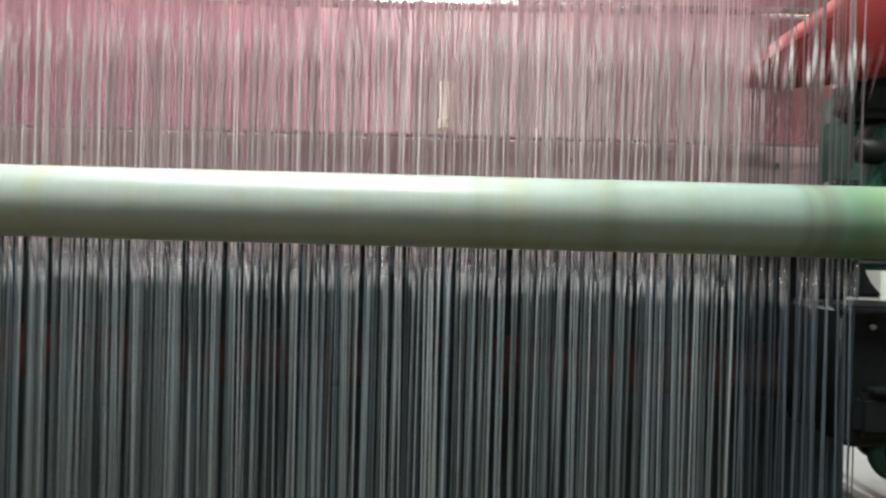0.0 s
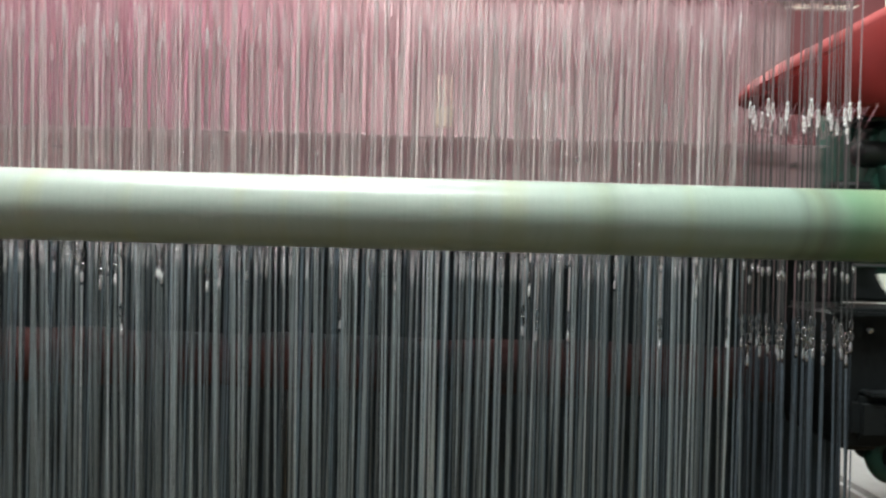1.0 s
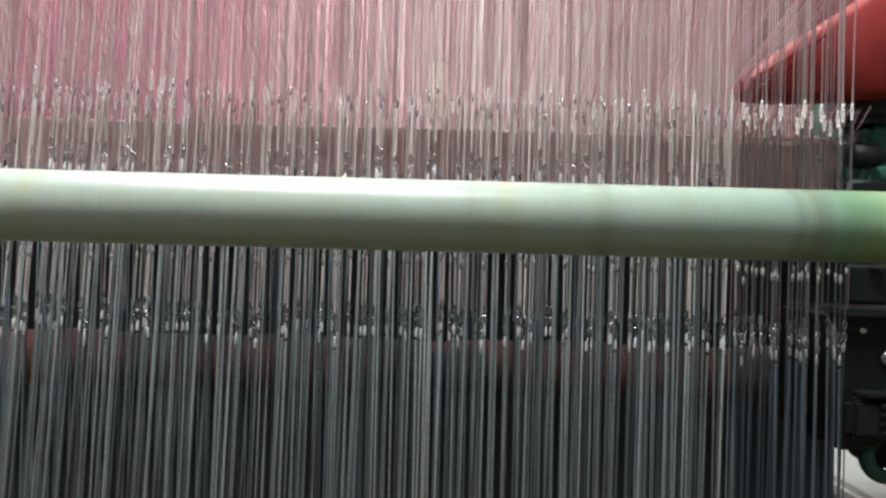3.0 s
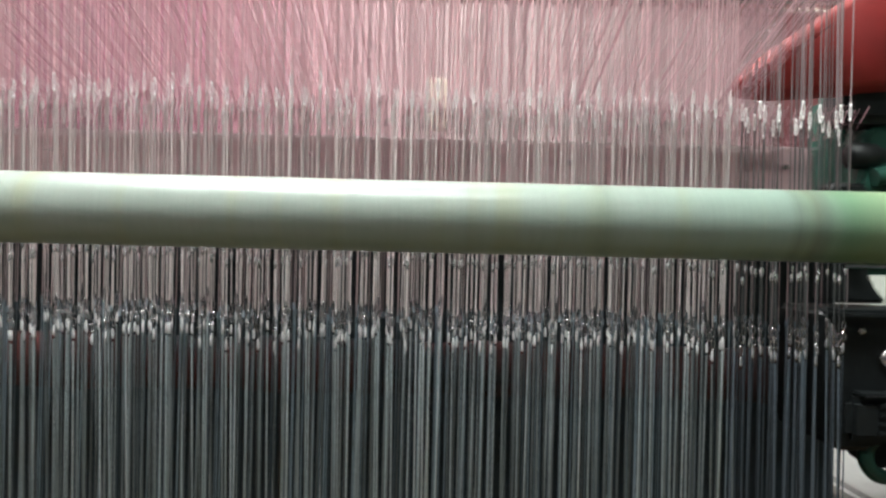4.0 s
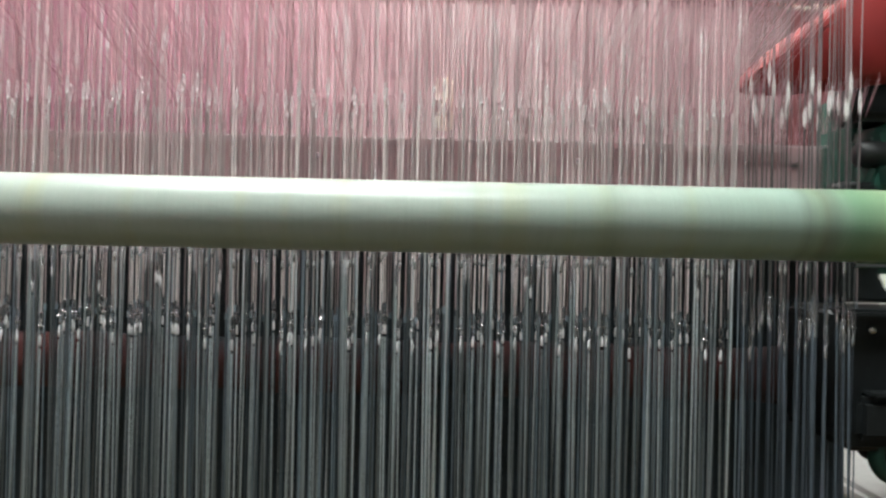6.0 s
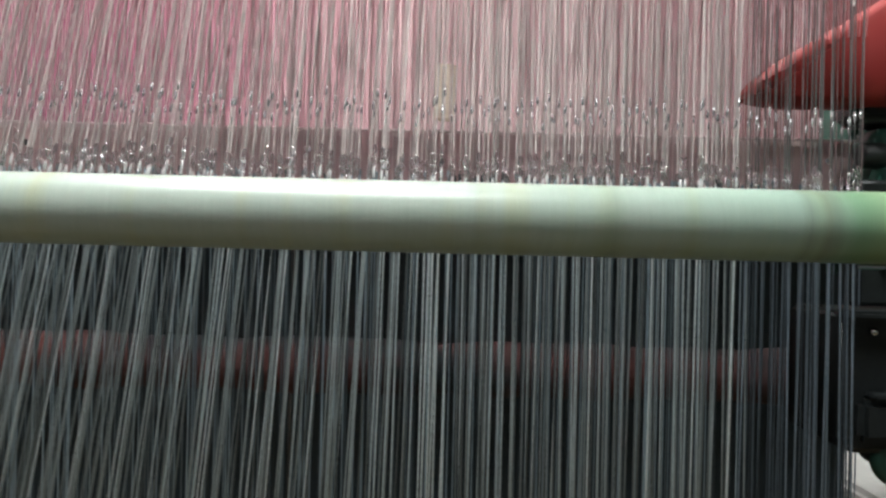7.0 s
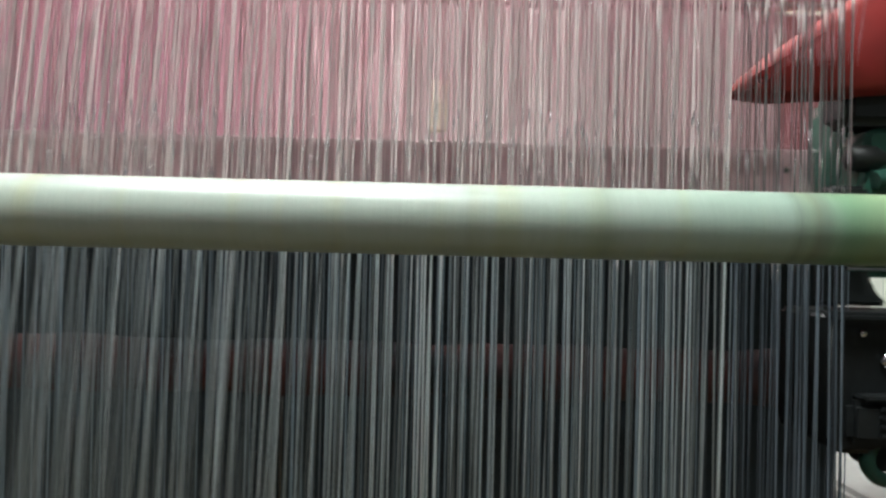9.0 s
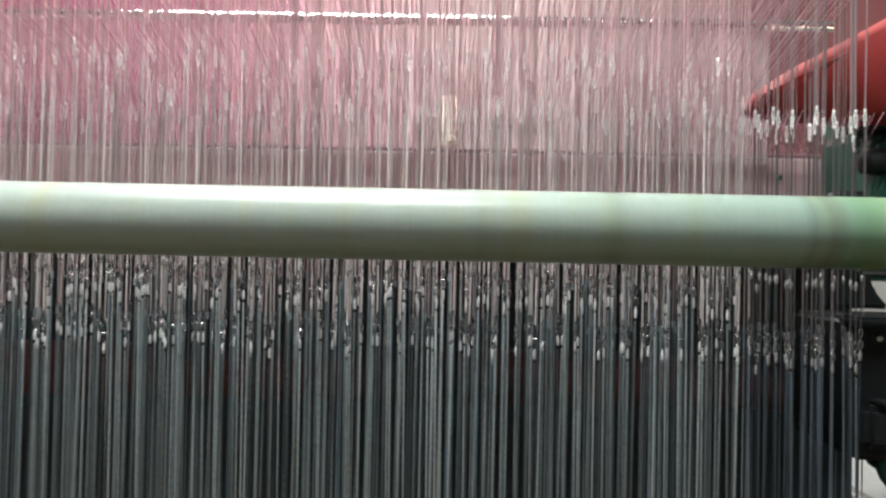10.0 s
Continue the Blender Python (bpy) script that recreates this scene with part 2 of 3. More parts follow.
# fixtures for the lamps above; all but the first are unseen additions
for xx, yy, hh in ((-0.455, 0.05, 0.675), (0.0, -1.90, 1.2), (-0.50, 1.30, 0.725), (1.6, 3.0, 1.2)):
    tube_lamp(xx, yy, hh)


# ---- the loom's fixed parts ----
def round_bar():
    bar = tagged(new("cross_pipe"), "pale green painted steel pipe with worn grimy rings", "pipe")
    bar.location = (0, 0.44, 1.0225)
    body = bmesh.new()
    n = 48
    xs = [-0.9 + 1.8 * i / 60 for i in range(61)]
    rows = [[body.verts.new((x, 0.024 * math.cos(2 * math.pi * j / n), 0.024 * math.sin(2 * math.pi * j / n))) for j in range(n)] for x in xs]
    for p, q in zip(rows, rows[1:]):
        for j in range(n):
            body.faces.new((p[j], q[j], q[(j + 1) % n], p[(j + 1) % n]))
    part("tube_body", body, PIPE, bar)
    seam = bmesh.new()
    rod(seam, (0.275, 0.002, -0.0262), (0.9, 0.002, -0.0262), 0.0016, sides=6)
    part("bottom_rod", seam, STEEL, bar, "thin bright steel rod under the pipe")


round_bar()


def loom_end():
    fr = tagged(new("loom"), "loom with dark green and oily black cast-iron castings", "loom")
    block = part("bearing_block", plate(bmesh.new(), [(0.352, 0.838), (0.360, 0.829), (0.395, 0.829), (0.402, 0.838), (0.52, 0.838), (0.52, 0.955), (0.352, 0.955)], 0.585, 0.68, 0.005), IRON, fr, "oily black iron block")
    part("ledge", box(bmesh.new(), 0.352, 0.52, 0.572, 0.60, 0.948, 0.957, 0.003), IRON, fr)
    cover = part("lower_cover", box(bmesh.new(), 0.362, 0.50, 0.570, 0.586, 0.842, 0.880, 0.006), IRON, fr)
    part("cover_lip", box(bmesh.new(), 0.372, 0.50, 0.566, 0.586, 0.8805, 0.8845, 0.0015), IRON, fr)
    part("hub", ring(bmesh.new(), (0.416, 0.60, 0.822), 0.020, 0.020, 0.007, 32, 10), GREEN, fr, "green painted hub ring")
    part("hub_disc", rod(bmesh.new(), (0.418, 0.612, 0.822), (0.418, 0.64, 0.822), 0.016, sides=24, caps=True), IRON, fr)
    part("upright", box(bmesh.new(), 0.43, 0.54, 0.70, 0.78, 0.985, 1.19, 0.012), GREEN, fr)
    part("upper_casting", plate(bmesh.new(), [(0.420, 1.035), (0.54, 1.035), (0.54, 1.137), (0.432, 1.137), (0.424, 1.128), (0.427, 1.10), (0.418, 1.075)], 0.655, 0.70, 0.006), GREEN, fr)
    part("dark_cover", plate(bmesh.new(), [(0.402, 1.138), (0.54, 1.138), (0.54, 1.215), (0.448, 1.215), (0.424, 1.206), (0.408, 1.188), (0.402, 1.165)], 0.648, 0.70, 0.008), IRON, fr)
    part("bracket", box(bmesh.new(), 0.405, 0.47, 0.655, 0.70, 1.042, 1.058, 0.005), GREEN, fr)
    part("knob", lathe(bmesh.new(), [(-0.030, 0.009), (-0.026, 0.013), (-0.004, 0.014), (0.004, 0.010), (0.03, 0.008)], 18), IRON, fr, "black rounded knob").matrix_basis = pose(0.440, 0.662, 1.106, 0, 90, 0)
    part("shaft", rod(bmesh.new(), (0.430, 0.648, 1.083), (0.50, 0.648, 1.095), 0.009, sides=16, caps=True), GREEN, fr)
    for z in (0.848, 0.856, 0.864, 0.872):
        part("rib", box(bmesh.new(), 0.386, 0.45, 0.566, 0.571, z, z + 0.004, 0.001), IRON, cover)
    for x, y, z, r in ((0.403, 0.585, 0.914, 0.0085), (0.372, 0.585, 0.852, 0.004), (0.378, 0.585, 0.938, 0.004), (0.440, 0.585, 0.900, 0.006), (0.445, 0.648, 1.172, 0.008)):
        part("bolt", lathe(bmesh.new(), [(0, r), (0.004, r), (0.006, r * 0.75), (0.007, r * 0.3)], 6), STEEL, block).matrix_basis = pose(x, y, z, 90)
    part("leg", box(bmesh.new(), 0.56, 0.66, 0.60, 0.78, 0.0, 1.3, 0.01), GREEN, fr)


loom_end()


def sley_arm():
    arm = tagged(new("sley_arm"), "curved oily black iron arm that swings with the sley", "arm")
    part("web", plate(bmesh.new(), [(0.374, 0.959), (0.436, 0.959), (0.430, 0.965), (0.419, 0.978), (0.415, 0.992), (0.413, 1.075), (0.374, 1.075)], 0.600, 0.628, 0.004), IRON, arm)
    part("pin", rod(bmesh.new(), (0.398, 0.590, 1.000), (0.398, 0.640, 1.000), 0.006, sides=14, caps=True), STEEL, arm)
    return arm


ARM = sley_arm()


def pale_post():
    po = tagged(new("steel_post"), "grey-green steel post standing on the hall floor", "post")
    po.location = (1.235, 1.80, 0)
    part("column", box(bmesh.new(), -0.03, 0.03, -0.03, 0.03, 0.02, 3.198, 0.006), POST, po)
    part("foot", box(bmesh.new(), -0.08, 0.08, -0.08, 0.08, 0.0, 0.022, 0.006), POST, po)


pale_post()


# made-up box: its lit lid gives the bright glare on the floor here
def glare_box():
    cr = tagged(new("crate"), "pale grey box added to stand for the bright floor glare beside the loom", "crate")
    cr.location = (1.20, 1.42, 0)
    part("body", box(bmesh.new(), -0.38, 0.38, -0.27, 0.27, 0.0, 0.52, 0.01), WHITE, cr)
    part("lid", box(bmesh.new(), -0.395, 0.395, -0.285, 0.285, 0.522, 0.560, 0.012), WHITE, cr)
    for x in (-0.18, 0.18):
        part("rib", box(bmesh.new(), x - 0.012, x + 0.012, -0.26, 0.26, 0.5605, 0.570, 0.003), WHITE, cr)


glare_box()


def cream_lever():
    lv = tagged(new("lever"), "cream plastic lever end beside the red guard", "lever")
    lv.location = (0.48, 0.73, 1.205)
    b = bmesh.new()
    box(b, -0.055, 0.06, -0.02, 0.02, -0.012, 0.016, 0.008, pose(0, 0, 0, 0, -14, 0))
    part("blade", b, CREAM, lv)
    part("pivot", rod(bmesh.new(), (0.05, -0.03, 0.01), (0.05, 0.05, 0.01), 0.012, sides=14, caps=True), IRON, lv)


cream_lever()

# added dark panels that keep the gaps between the springs in shade
def loom_skirt():
    sk = tagged(new("loom_skirt"), "dark blue-grey panels added as backing for the shadow under the cloth", "machine panel")
    sk.location = (0, 1.22, 0)
    x = -1.45
    for w in (0.62, 0.55, 0.50, 0.52):
        part("panel", box(bmesh.new(), x, x + w - 0.006, -0.02, 0.02, 0.0, 1.06, 0.008), NAVY, sk)
        x += w
    part("top_rail", box(bmesh.new(), -1.45, 0.72, -0.26, 0.02, 1.065, 1.085, 0.006), NAVY, sk)


loom_skirt()


def cloth_roller():
    ro = tagged(new("cloth_roller"), "dark roller wound with red-brown cloth in patches", "roller")
    ro.location = (0, 0.93, 0.835)
    part("core", rod(bmesh.new(), (-1.0, 0, 0), (0.76, 0, 0), 0.012, sides=24, caps=True), IRON, ro)
    b = bmesh.new()
    lathe(b, [(-0.96 + 0.0205 * i, 0.038 + 0.002 * math.sin(i * 0.37) + 0.0015 * math.sin(i * 0.91)) for i in range(72)], 28)
    part("wound_cloth", b, RUST, ro, "dark cloth with red-brown patches").matrix_basis = pose(0, 0, 0, 0, 90, 0)
    for x in (-0.97, 0.74):
        part("stand", box(bmesh.new(), x - 0.02, x + 0.02, -0.02, 0.02, -0.835, 0.01, 0.004), IRON, ro)


cloth_roller()


def cloth_sheet(name, x0, x1, y, z0, z1, depth, material, nx=80, nz=14):
    b = bmesh.new()
    g = [[b.verts.new((x0 + (x1 - x0) * i / nx, y + depth * math.sin(i * 0.55 + 0.15 * k) + depth * 0.5 * math.sin(i * 0.21), z0 + (z1 - z0) * k / nz)) for i in range(nx + 1)] for k in range(nz + 1)]
    for k in range(nz):
        for i in range(nx):
            b.faces.new((g[k][i], g[k][i + 1], g[k + 1][i + 1], g[k + 1][i]))
    ob = link(name, b, material)
    so = ob.modifiers.new("thickness", "SOLIDIFY")
    so.thickness = 0.002
    return ob


tagged(cloth_sheet("hanging_cloth", -1.8, 1.5, 1.90, 1.0, 3.198, 0.012, HANGING), "pink and grey cloth, darker towards both ends, hanging from the ceiling beyond the loom", "cloth")

woven = bmesh.new()
box(woven, -1.0, 0.58, 0.862, 1.3, 1.1438, 1.1463)
tagged(link("woven_cloth", woven, WOVEN), "dull mauve woven cloth leaving the loom", "cloth")

# ---- the timing: eighteen picks in ten seconds; 1 is a raised heddle ----
BEAT = 10.0 / 18
LIFT, HALF = 0.124, 0.040
PICKS = {"a":    [0, 1, 1, 0, 0, 1, 0, 1, 0, 0, 0, 1, 0, 1, 0, 0, 0, 1, 0, 0],
         "b":    [0, 1, 1, 1, 0, 1, 1, 1, 0, 1, 1, 0, 0, 1, 1, 1, 0, 1, 1, 0],
         "few":  [0, 1, 0, 0, 0, 1, 0, 0, 0, 0, 0, 1, 0, 1, 0, 0, 0, 1, 0, 0],
         "edge": [0, 1, 0, 0, 0, 0, 0, 0, 0, 1, 0, 0, 1, 1, 0, 0, 0, 1, 0, 0]}


def lifts(kind):
    """Seconds and lift of a group of heddles; pick n lasts from beat n to beat n + 1."""
    states, rows = PICKS[kind], []
    for k in range(19):
        before, after, t = states[k], states[k + 1], k * BEAT
        if before != after or (before and kind != "edge" and k >= 1) or (kind == "a" and k in (3, 8, 15)):
            rows += [(t - 0.20, LIFT), (t - 0.07, HALF)] if before else [(t - 0.17, 0.0), (t - 0.03, HALF)]
            rows += [(t + 0.01, HALF), (t + 0.17, LIFT)] if after else [(t, HALF * 0.92), (t + 0.12, 0.0)]
    rows = [r for r in rows if 0 <= r[0] <= 10.0]
    if rows[0][0] > 0:
        rows[:0] = [(0.0, rows[0][1])]
    if rows[-1][0] < 9.99:
        rows.append((10.0, rows[-1][1]))
    return rows


def sway(t):
    """How far the cords lean, from their springing back after each beat."""
    n = min(int(t / BEAT), 17)
    peak = (10, -4, 5, -2, 9, 4, -4, -3, 3, -3, 1, -7, 13, -6, 6, -6, 12, -6)[n]
    return peak * math.sin(math.pi * (t / BEAT - n)) ** 1.5


# ---- heddles ----
def heddle(cord, low, wire, tip, radius):
    """One harness cord with its mail, crimp, hook and spring, about the height of the pipe's axis."""
    h = new("heddle")
    b = bmesh.new()
    rod(b, (0, 0, 0.099), (0, 0, 0.600), radius, sides=8)
    part("cord", b, cord, h)
    part("lower_cord", rod(bmesh.new(), (0, 0, -0.070), (0, 0, 0.092), radius, sides=8), low, h)
    b = bmesh.new()
    ring(b, (0, 0, 0.0955), 0.0010, 0.0045, 0.0005, 12, 8)
    for z in (0.1012, 0.0898):
        lathe(b, [(z + 0.0017 * math.sin(a), max(0.0011 * math.cos(a), 0.0002)) for a in (-1.5, -0.95, -0.45, 0.0, 0.45, 0.95, 1.5)], 10)
    part("mail", b, PLATE, h, "plated eye, coloured white for its lamp glints")
    b = lathe(bmesh.new(), [(-0.034, 0.0007), (-0.032, 0.0012), (-0.029, 0.0012), (-0.027, 0.0007)], 8)
    lathe(b, [(-0.0305 + 0.0014 * math.sin(a), max(0.0014 * math.cos(a), 0.0002)) for a in (-1.5, -0.95, -0.45, 0.0, 0.45, 0.95, 1.5)], 10)
    part("crimp", b, FERRULE, h)
    b = bmesh.new()
    ring(b, (0, 0, -0.0745), 0.0013, 0.0036, 0.0005, 12, 8)
    ring(b, (0.0006, 0, -0.0835), 0.0012, 0.0032, 0.0005, 10, 8)
    lathe(b, [(-0.0805 + 0.0012 * math.sin(a), max(0.0010 * math.cos(a), 0.0002)) for a in (-1.5, -0.95, -0.45, 0.0, 0.45, 0.95, 1.5)], 10, (-0.0009, -0.0006, 0))
    part("hook", b, STEEL, h, "bright steel hook joining cord and spring")
    b = lathe(bmesh.new(), [(-0.0960, 0.0008), (-0.0950, 0.0011), (-0.0905, 0.0011), (-0.0898, 0.0008), (-0.0884, 0.0007), (-0.0878, 0.0003)], 10)
    part("ferrule", b, tip, h)
    b = bmesh.new()
    turns, prof = 64, []
    for i in range(turns):
        z = -0.540 + 0.445 * i / turns
        prof += [(z, 0.00066), (z + 0.0035, 0.00084)]
    lathe(b, prof, 8)
    part("spring", b, wire, h)
    return h


MASTER = tagged(heddle(CORD, LOWCORD, SPRING, ZINC, 0.00058), "pale harness cord with bright eye, hook and grey spring", "heddle", "heddles of the harness")
# same build as the main heddle, in the dimmed colours
EDGE_MASTER = tagged(heddle(EDGECORD, EDGELOW, EDGESPRING, FERRULE, 0.0005), "selvedge cord with bright eye, hook and spring, coloured dark for the weaker light at right", "heddle", "heddles of the selvedge")
MAIN_ROWS = [(0.500, 0.0000), (0.526, 0.0045), (0.552, 0.0090), (0.578, 0.0020)]
rng = random.Random(7)
heddles = []
EDGE_X = 0.2262
started = set()
for depth, shift in MAIN_ROWS:
    x = -0.405 - (depth - 0.5) * 0.7 + shift
    wide = depth / 0.5
    while x < 0.3130 * wide:
        right = x > EDGE_X * wide
        if not (EDGE_X * wide - 0.0015 < x < EDGE_X * wide + 0.002):
            place = (x + rng.uniform(-0.0028, 0.0028), depth + rng.uniform(-0.006, 0.006), 1.0225 + rng.uniform(-0.006, 0.006) - (0.005 if right else 0.0))
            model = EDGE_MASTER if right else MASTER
            ob = copy_thing(model, pose(*place)) if model in started else model
            started.add(model)
            u = rng.random()
            kind = "edge" if right else "few" if u < 0.05 else "a" if u < 0.52 else "b"
            heddles.append((ob, place, kind, rng.uniform(-0.03, 0.03), rng.uniform(-0.7, 0.7)))
        x += 0.0112 if not right else 0.0142


def heddle_bank(name, x0, x1, step, depths, seed, cord, wire=SHADED_SPRINGS):
    """The rows of heddles farther in, too close together to be told apart; their colours hold the shade."""
    r = random.Random(seed)
    verts, faces, kinds = [], [], []

    def tube(px, py, z0, z1, rad, look_index=0):
        i = len(verts)
        for z in (z0, z1):
            for q in range(4):
                verts.append((px + rad * math.cos(q * 1.5708), py + rad * math.sin(q * 1.5708), z))
        for q in range(4):
            faces.append((i + q, i + (q + 1) % 4, i + 4 + (q + 1) % 4, i + 4 + q))
            kinds.append(look_index)

    for depth in depths:
        px = x0
        while px < x1:
            qx, qy, dz = px + r.uniform(-0.0025, 0.0025), depth + r.uniform(-0.006, 0.006), r.uniform(-0.006, 0.006)
            tube(qx, qy, -0.54, -0.085 + dz, 0.0007)
            tube(qx, qy, -0.085 + dz, -0.079 + dz, 0.0014)
            tube(qx, qy, -0.079 + dz, 0.094 + dz, 0.0005, 1)
            tube(qx, qy, 0.100 + dz, 0.6, 0.0005, 1)
            tube(qx, qy, 0.094 + dz, 0.100 + dz, 0.0011, 1)
            px += step
    me = bpy.data.meshes.new(name)
    me.from_pydata(verts, [], faces)
    me.materials.append(wire)
    me.materials.append(cord)
    me.polygons.foreach_set("material_index", kinds)
    ob = new(name, me)
    return tagged(ob, "dense far rows of harness cords and springs, coloured darker for shade", "heddles", kind="stuff")


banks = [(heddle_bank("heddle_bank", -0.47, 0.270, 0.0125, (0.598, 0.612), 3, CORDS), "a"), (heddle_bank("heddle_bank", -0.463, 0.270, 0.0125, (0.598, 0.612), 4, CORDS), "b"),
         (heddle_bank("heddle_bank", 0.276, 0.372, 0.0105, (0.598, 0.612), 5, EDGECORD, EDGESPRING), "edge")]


# ---- warp ----
def warp_sheet(name, x0, x1, step, ends, seed, label):
    """Fine yarns from the heddle eyes to the line at the thing's origin."""
    r = random.Random(seed)
    verts, faces = [], []
    (ya, za), spread = ends, 0.03
    x = x0
    while x < x1:
        i = len(verts)
        px, dy, rad = x + r.uniform(-0.001, 0.001), r.uniform(-spread, spread), 0.00014 if ya > 0 else 0.00024
        for yy, zz, fan in ((ya + dy, za, 1.06), (0.0, 0.0, 1.0 if ya > 0 else 1.70)):
            for q in range(3):
                a = q * 2.0944
                verts.append((px * fan + rad * math.cos(a), yy, zz + rad * math.sin(a)))
        for q in range(3):
            faces.append((i + q, i + (q + 1) % 3, i + 3 + (q + 1) % 3, i + 3 + q))
        x += step
    me = bpy.data.meshes.new(name)
    me.from_pydata(verts, [], faces)
    me.materials.append(YARN)
    return tagged(new(name, me), label, "warp yarns", kind="stuff")


BACK, FELL, EYE = (-0.60, 1.50), (0.862, 1.1451), (0.53, 1.1195)
near_ends, far_ends = (EYE[0] - BACK[0], EYE[1] - BACK[1]), (EYE[0] - FELL[0], EYE[1] - FELL[1])
sheets = []
for kind, x0, x1, seed in (("a", -0.66, EDGE_X, 11), ("b", -0.659, EDGE_X, 12), ("edge", EDGE_X + 0.001, 0.3145, 13)):
    if kind != "edge":
        s = warp_sheet("warp_yarns", x0, x1, 0.0013, near_ends, seed, "sheet of fine mauve warp yarns coming over from the back of the loom")
        sheets.append((s, kind, BACK, 1 / near_ends[0]))
    s = warp_sheet("warp_yarns", x0, x1, 0.0010 if kind == "edge" else 0.0009, far_ends, seed + 10, "sheet of fine mauve warp yarns running to the cloth")
    sheets.append((s, kind, FELL, 1 / far_ends[0]))

rest = tagged(link("back_rest", rod(bmesh.new(), (-1.0, 0, 0), (0.6, 0, 0), 0.045, sides=32, caps=True), STEEL), "smooth steel back rest roller that carries the warp", "roller")
rest.location = (0, BACK[0], BACK[1] - 0.0456)


def warp_beam():
    wb = tagged(new("warp_beam"), "big warp beam wound with dark yarn behind the loom", "warp beam")
    wb.location = (0, -1.0, 0.55)
    part("winding", rod(bmesh.new(), (-1.0, 0, 0), (0.6, 0, 0), 0.34, sides=48, caps=True), NAVY, wb)
    for x in (-1.02, 0.62):
        part("flange", rod(bmesh.new(), (x - 0.015, 0, 0), (x + 0.015, 0, 0), 0.46, sides=48, caps=True), IRON, wb)
        part("stand", box(bmesh.new(), x - 0.05, x + 0.05, -0.1, 0.1, -0.55, 0.0, 0.01), IRON, wb)


warp_beam()


# ---- the reed, which beats up at every pick ----
def reed():
    rd = tagged(new("reed"), "steel reed with a bright cap and many fine wires", "reed")
    part("cap", rod(bmesh.new(), (-0.62, 0, 0.164), (0.46, 0, 0.164), 0.0065, sides=20, caps=True), CAP, rd, "bright steel cap")
    part("lower_bar", rod(bmesh.new(), (-0.62, -0.004, 0.0), (0.46, -0.004, 0.0), 0.0012, sides=16, caps=True), REED, rd, "thin steel bar")
    verts, faces = [], []
    x = -0.61
    while x < 0.385:
        i = len(verts)
        for z in (-0.006, 0.160):
            verts += [(x, -0.0008, z), (x + 0.0004, -0.0008, z), (x + 0.0004, 0.0008, z), (x, 0.0008, z)]
        for q in range(4):
            faces.append((i + q, i + (q + 1) % 4, i + 4 + (q + 1) % 4, i + 4 + q))
        x += 0.0028
    me = bpy.data.meshes.new("wire_screen")
    me.from_pydata(verts, [], faces)
    me.materials.append(REED)
    w = new("wire_screen", me)
    w.parent = rd
    w["kind"] = "stuff"
    board = part("race_board", box(bmesh.new(), -0.66, 0.47, 0.006, 0.034, -0.105, 0.002, 0.004), BOARD, rd, "dark grey-mauve sley board")
    for x in (-0.45, -0.15, 0.15, 0.40):
        part("screw", lathe(bmesh.new(), [(0, 0.004), (0.0015, 0.0035), (0.002, 0.001)], 10), STEEL, board).matrix_basis = pose(x, 0.006, -0.02, 90)
    clip = bmesh.new()
    box(clip, -0.016, 0.005, -0.020, -0.014, 0.006, 0.070, 0.002, pose(0, 0, 0, -14))
    part("clip", clip, CREAM, rd, "small cream clip")
    return rd


REED_OB = reed()


def red_guard():
    g = tagged(new("red_guard"), "red enamelled tapering guard on the moving loom arm", "guard")
    b = plate(bmesh.new(), [(0.0, 0.0), (0.008, 0.013), (0.043, 0.038), (0.09, 0.064), (0.15, 0.098), (0.28, 0.170), (0.28, -0.016), (0.13, -0.014), (0.04, -0.012), (0.006, -0.006)], 0.0, 0.03)
    front = [f for f in b.faces if f.normal.y < -0.9]
    bmesh.ops.inset_region(b, faces=front, thickness=0.010, depth=0.008, use_even_offset=True)
    bmesh.ops.bevel(b, geom=list(b.edges), offset=0.0022, segments=2, affect="EDGES")
    part("shell", b, RED, g)
    for x, z in ((0.118, 0.046), (0.108, 0.034)):
        part("rivet", lathe(bmesh.new(), [(0, 0.0042), (0.0022, 0.0036), (0.003, 0.0014)], 10), STEEL, g).matrix_basis = pose(x, 0.0, z, 90)
    return g


GUARD = red_guard()


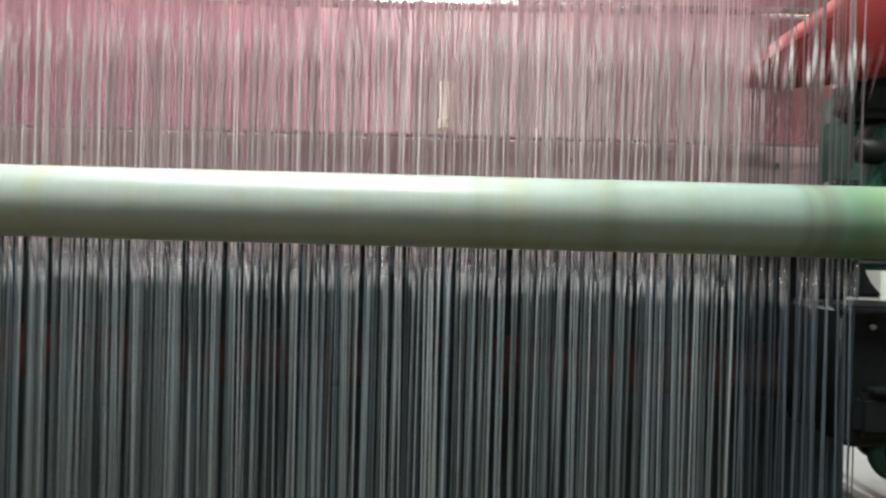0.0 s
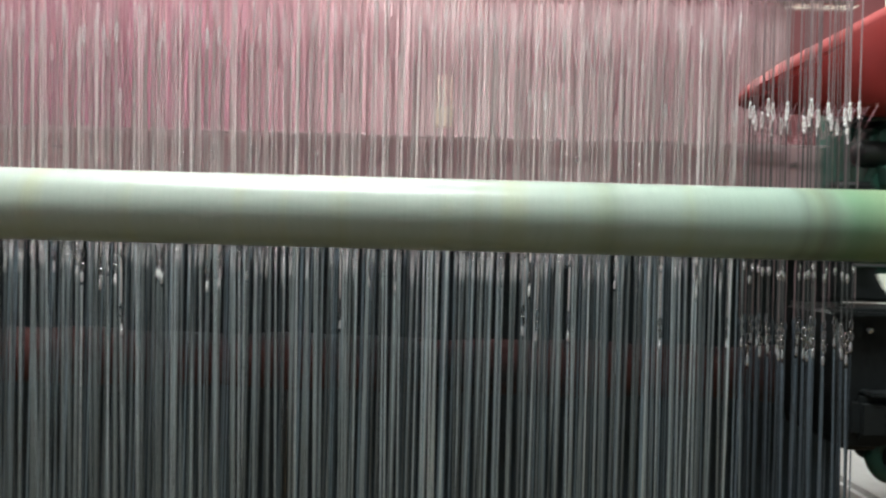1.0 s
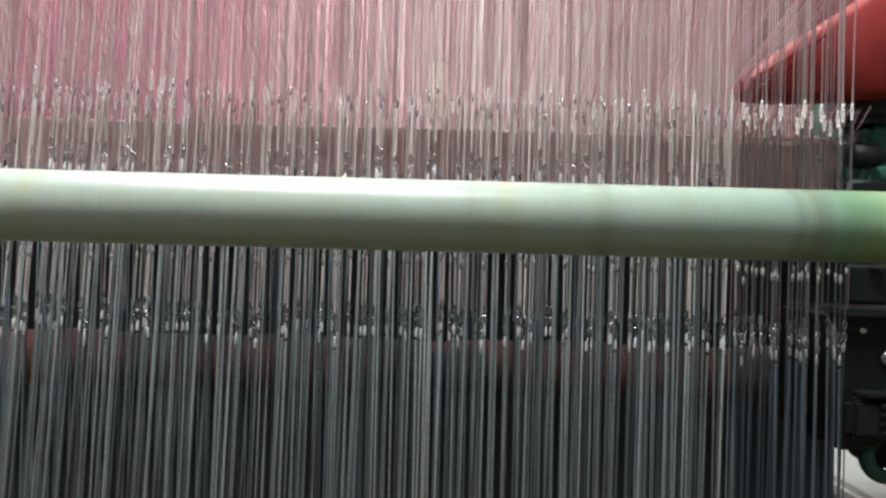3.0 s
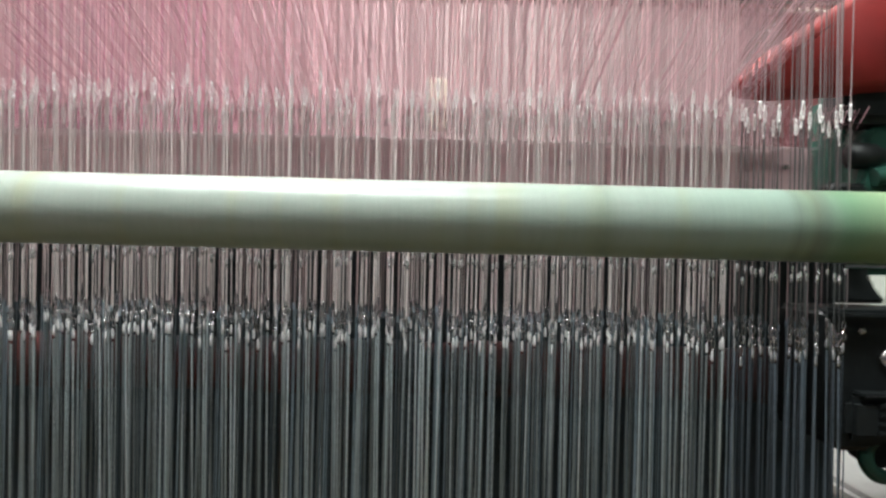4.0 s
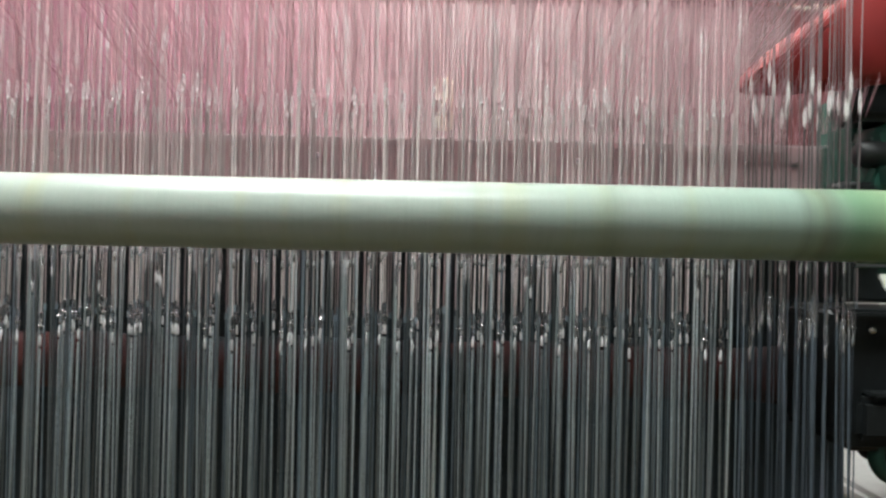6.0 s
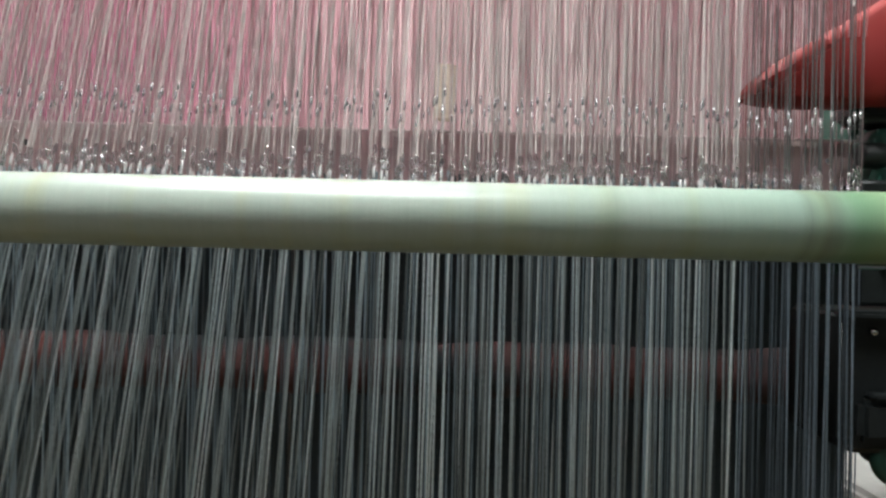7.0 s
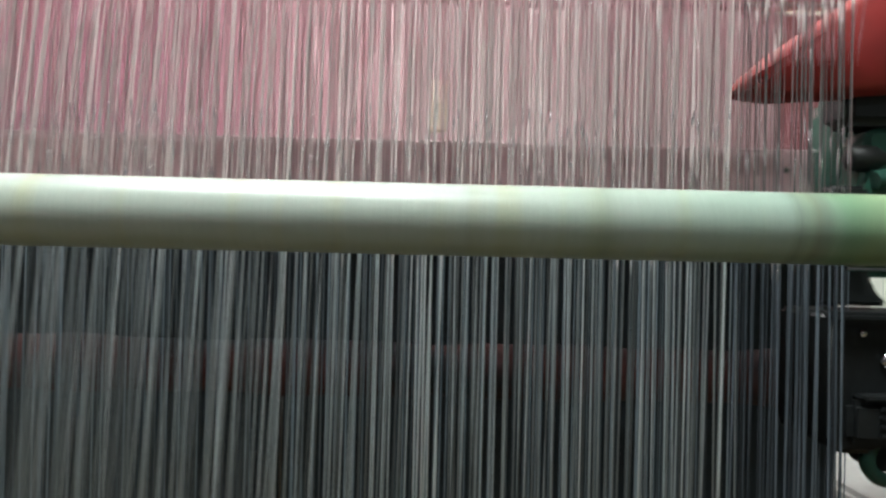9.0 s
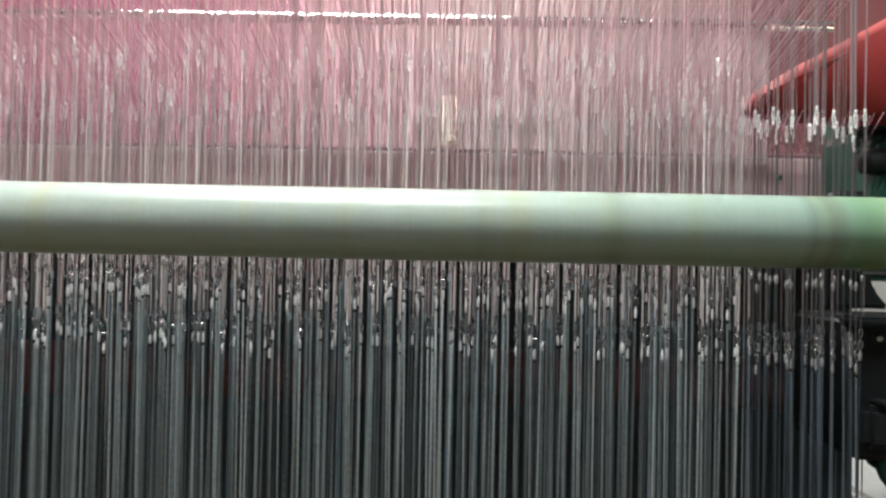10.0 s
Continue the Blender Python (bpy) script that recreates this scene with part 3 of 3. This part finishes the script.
# ---- what moves ----
def motions():
    for ob, (x, y, z), kind, late, lean in heddles:
        side = max(0.0, min(1.0, (0.02 - x) / 0.36)) ** 1.2
        steps = [(min(10.0, max(0.0, t + late)) if 0.05 < t < 9.99 else t, v) for t, v in lifts(kind)]
        ts, vs = [s[0] for s in steps], [s[1] for s in steps]
        times = list(ts)
        if side > 0.02:
            times += [k * BEAT for k in range(19)] + [(k + 0.5) * BEAT for k in range(18)]
        done = {}
        for t in sorted(times):
            k = frame(t)
            i = max(j for j in range(len(ts)) if ts[j] <= t + 1e-6)
            if i + 1 < len(ts):
                u = (t - ts[i]) / max(ts[i + 1] - ts[i], 1e-6)
                v = vs[i] + (vs[i + 1] - vs[i]) * u * u * (3 - 2 * u)
            else:
                v = vs[i]
            done[k] = (t, pose(x, y, z + v, 0, lean + side * sway(t), 0))
        walk(ob, [done[k] for k in sorted(done)])
    for ob, kind in banks:
        walk(ob, [(t, pose(0, 0, 1.0225 + v)) for t, v in lifts(kind)])
    for ob, kind, (y, z), turn in sheets:
        walk(ob, [(t, pose(0, y, z, math.degrees(math.atan(v * turn)), 0, 0)) for t, v in lifts(kind)])
    swing = []
    for k in range(19):
        t = k * BEAT
        swing += [(t - 0.2, 0.0), (t - 0.055, 0.97), (t, 1.0), (t + 0.055, 0.97), (t + 0.2, 0.0)]
    swing = [s for s in swing if 0 <= s[0] <= 10.0]
    walk(REED_OB, [(t, pose(0, 0.69 + 0.11 * u, 1.125 + 0.003 * u)) for t, u in swing])
    walk(ARM, [(t, pose(0, 0.05 * u, 0)) for t, u in swing])
    # how far the guard stands above its lowest place, in millimetres
    rise = ((0.0, 40), (0.2, 21), (0.3, 14), (0.4, 42), (0.5, 44), (0.6, 16), (0.8, 3), (1.0, 2), (1.1, 7), (1.2, 0), (2.0, 0), (2.3, 8), (2.5, 13), (2.7, 20), (3.3, 22), (3.8, 29), (4.2, 32), (4.5, 43), (5.0, 38),
            (5.7, 34), (6.5, 42), (7.0, 13), (7.5, 3), (8.0, 3), (8.3, 24), (8.5, 13), (8.7, 13), (8.9, 31), (9.0, 29), (9.2, 21), (9.4, 26), (9.5, 32), (9.6, 13), (9.7, 1), (10.0, 0))
    walk(GUARD, [(t, pose(0.288, 0.634, 1.155 + 0.0004 * u, 0, -0.2 * u, 0)) for t, u in rise])


motions()
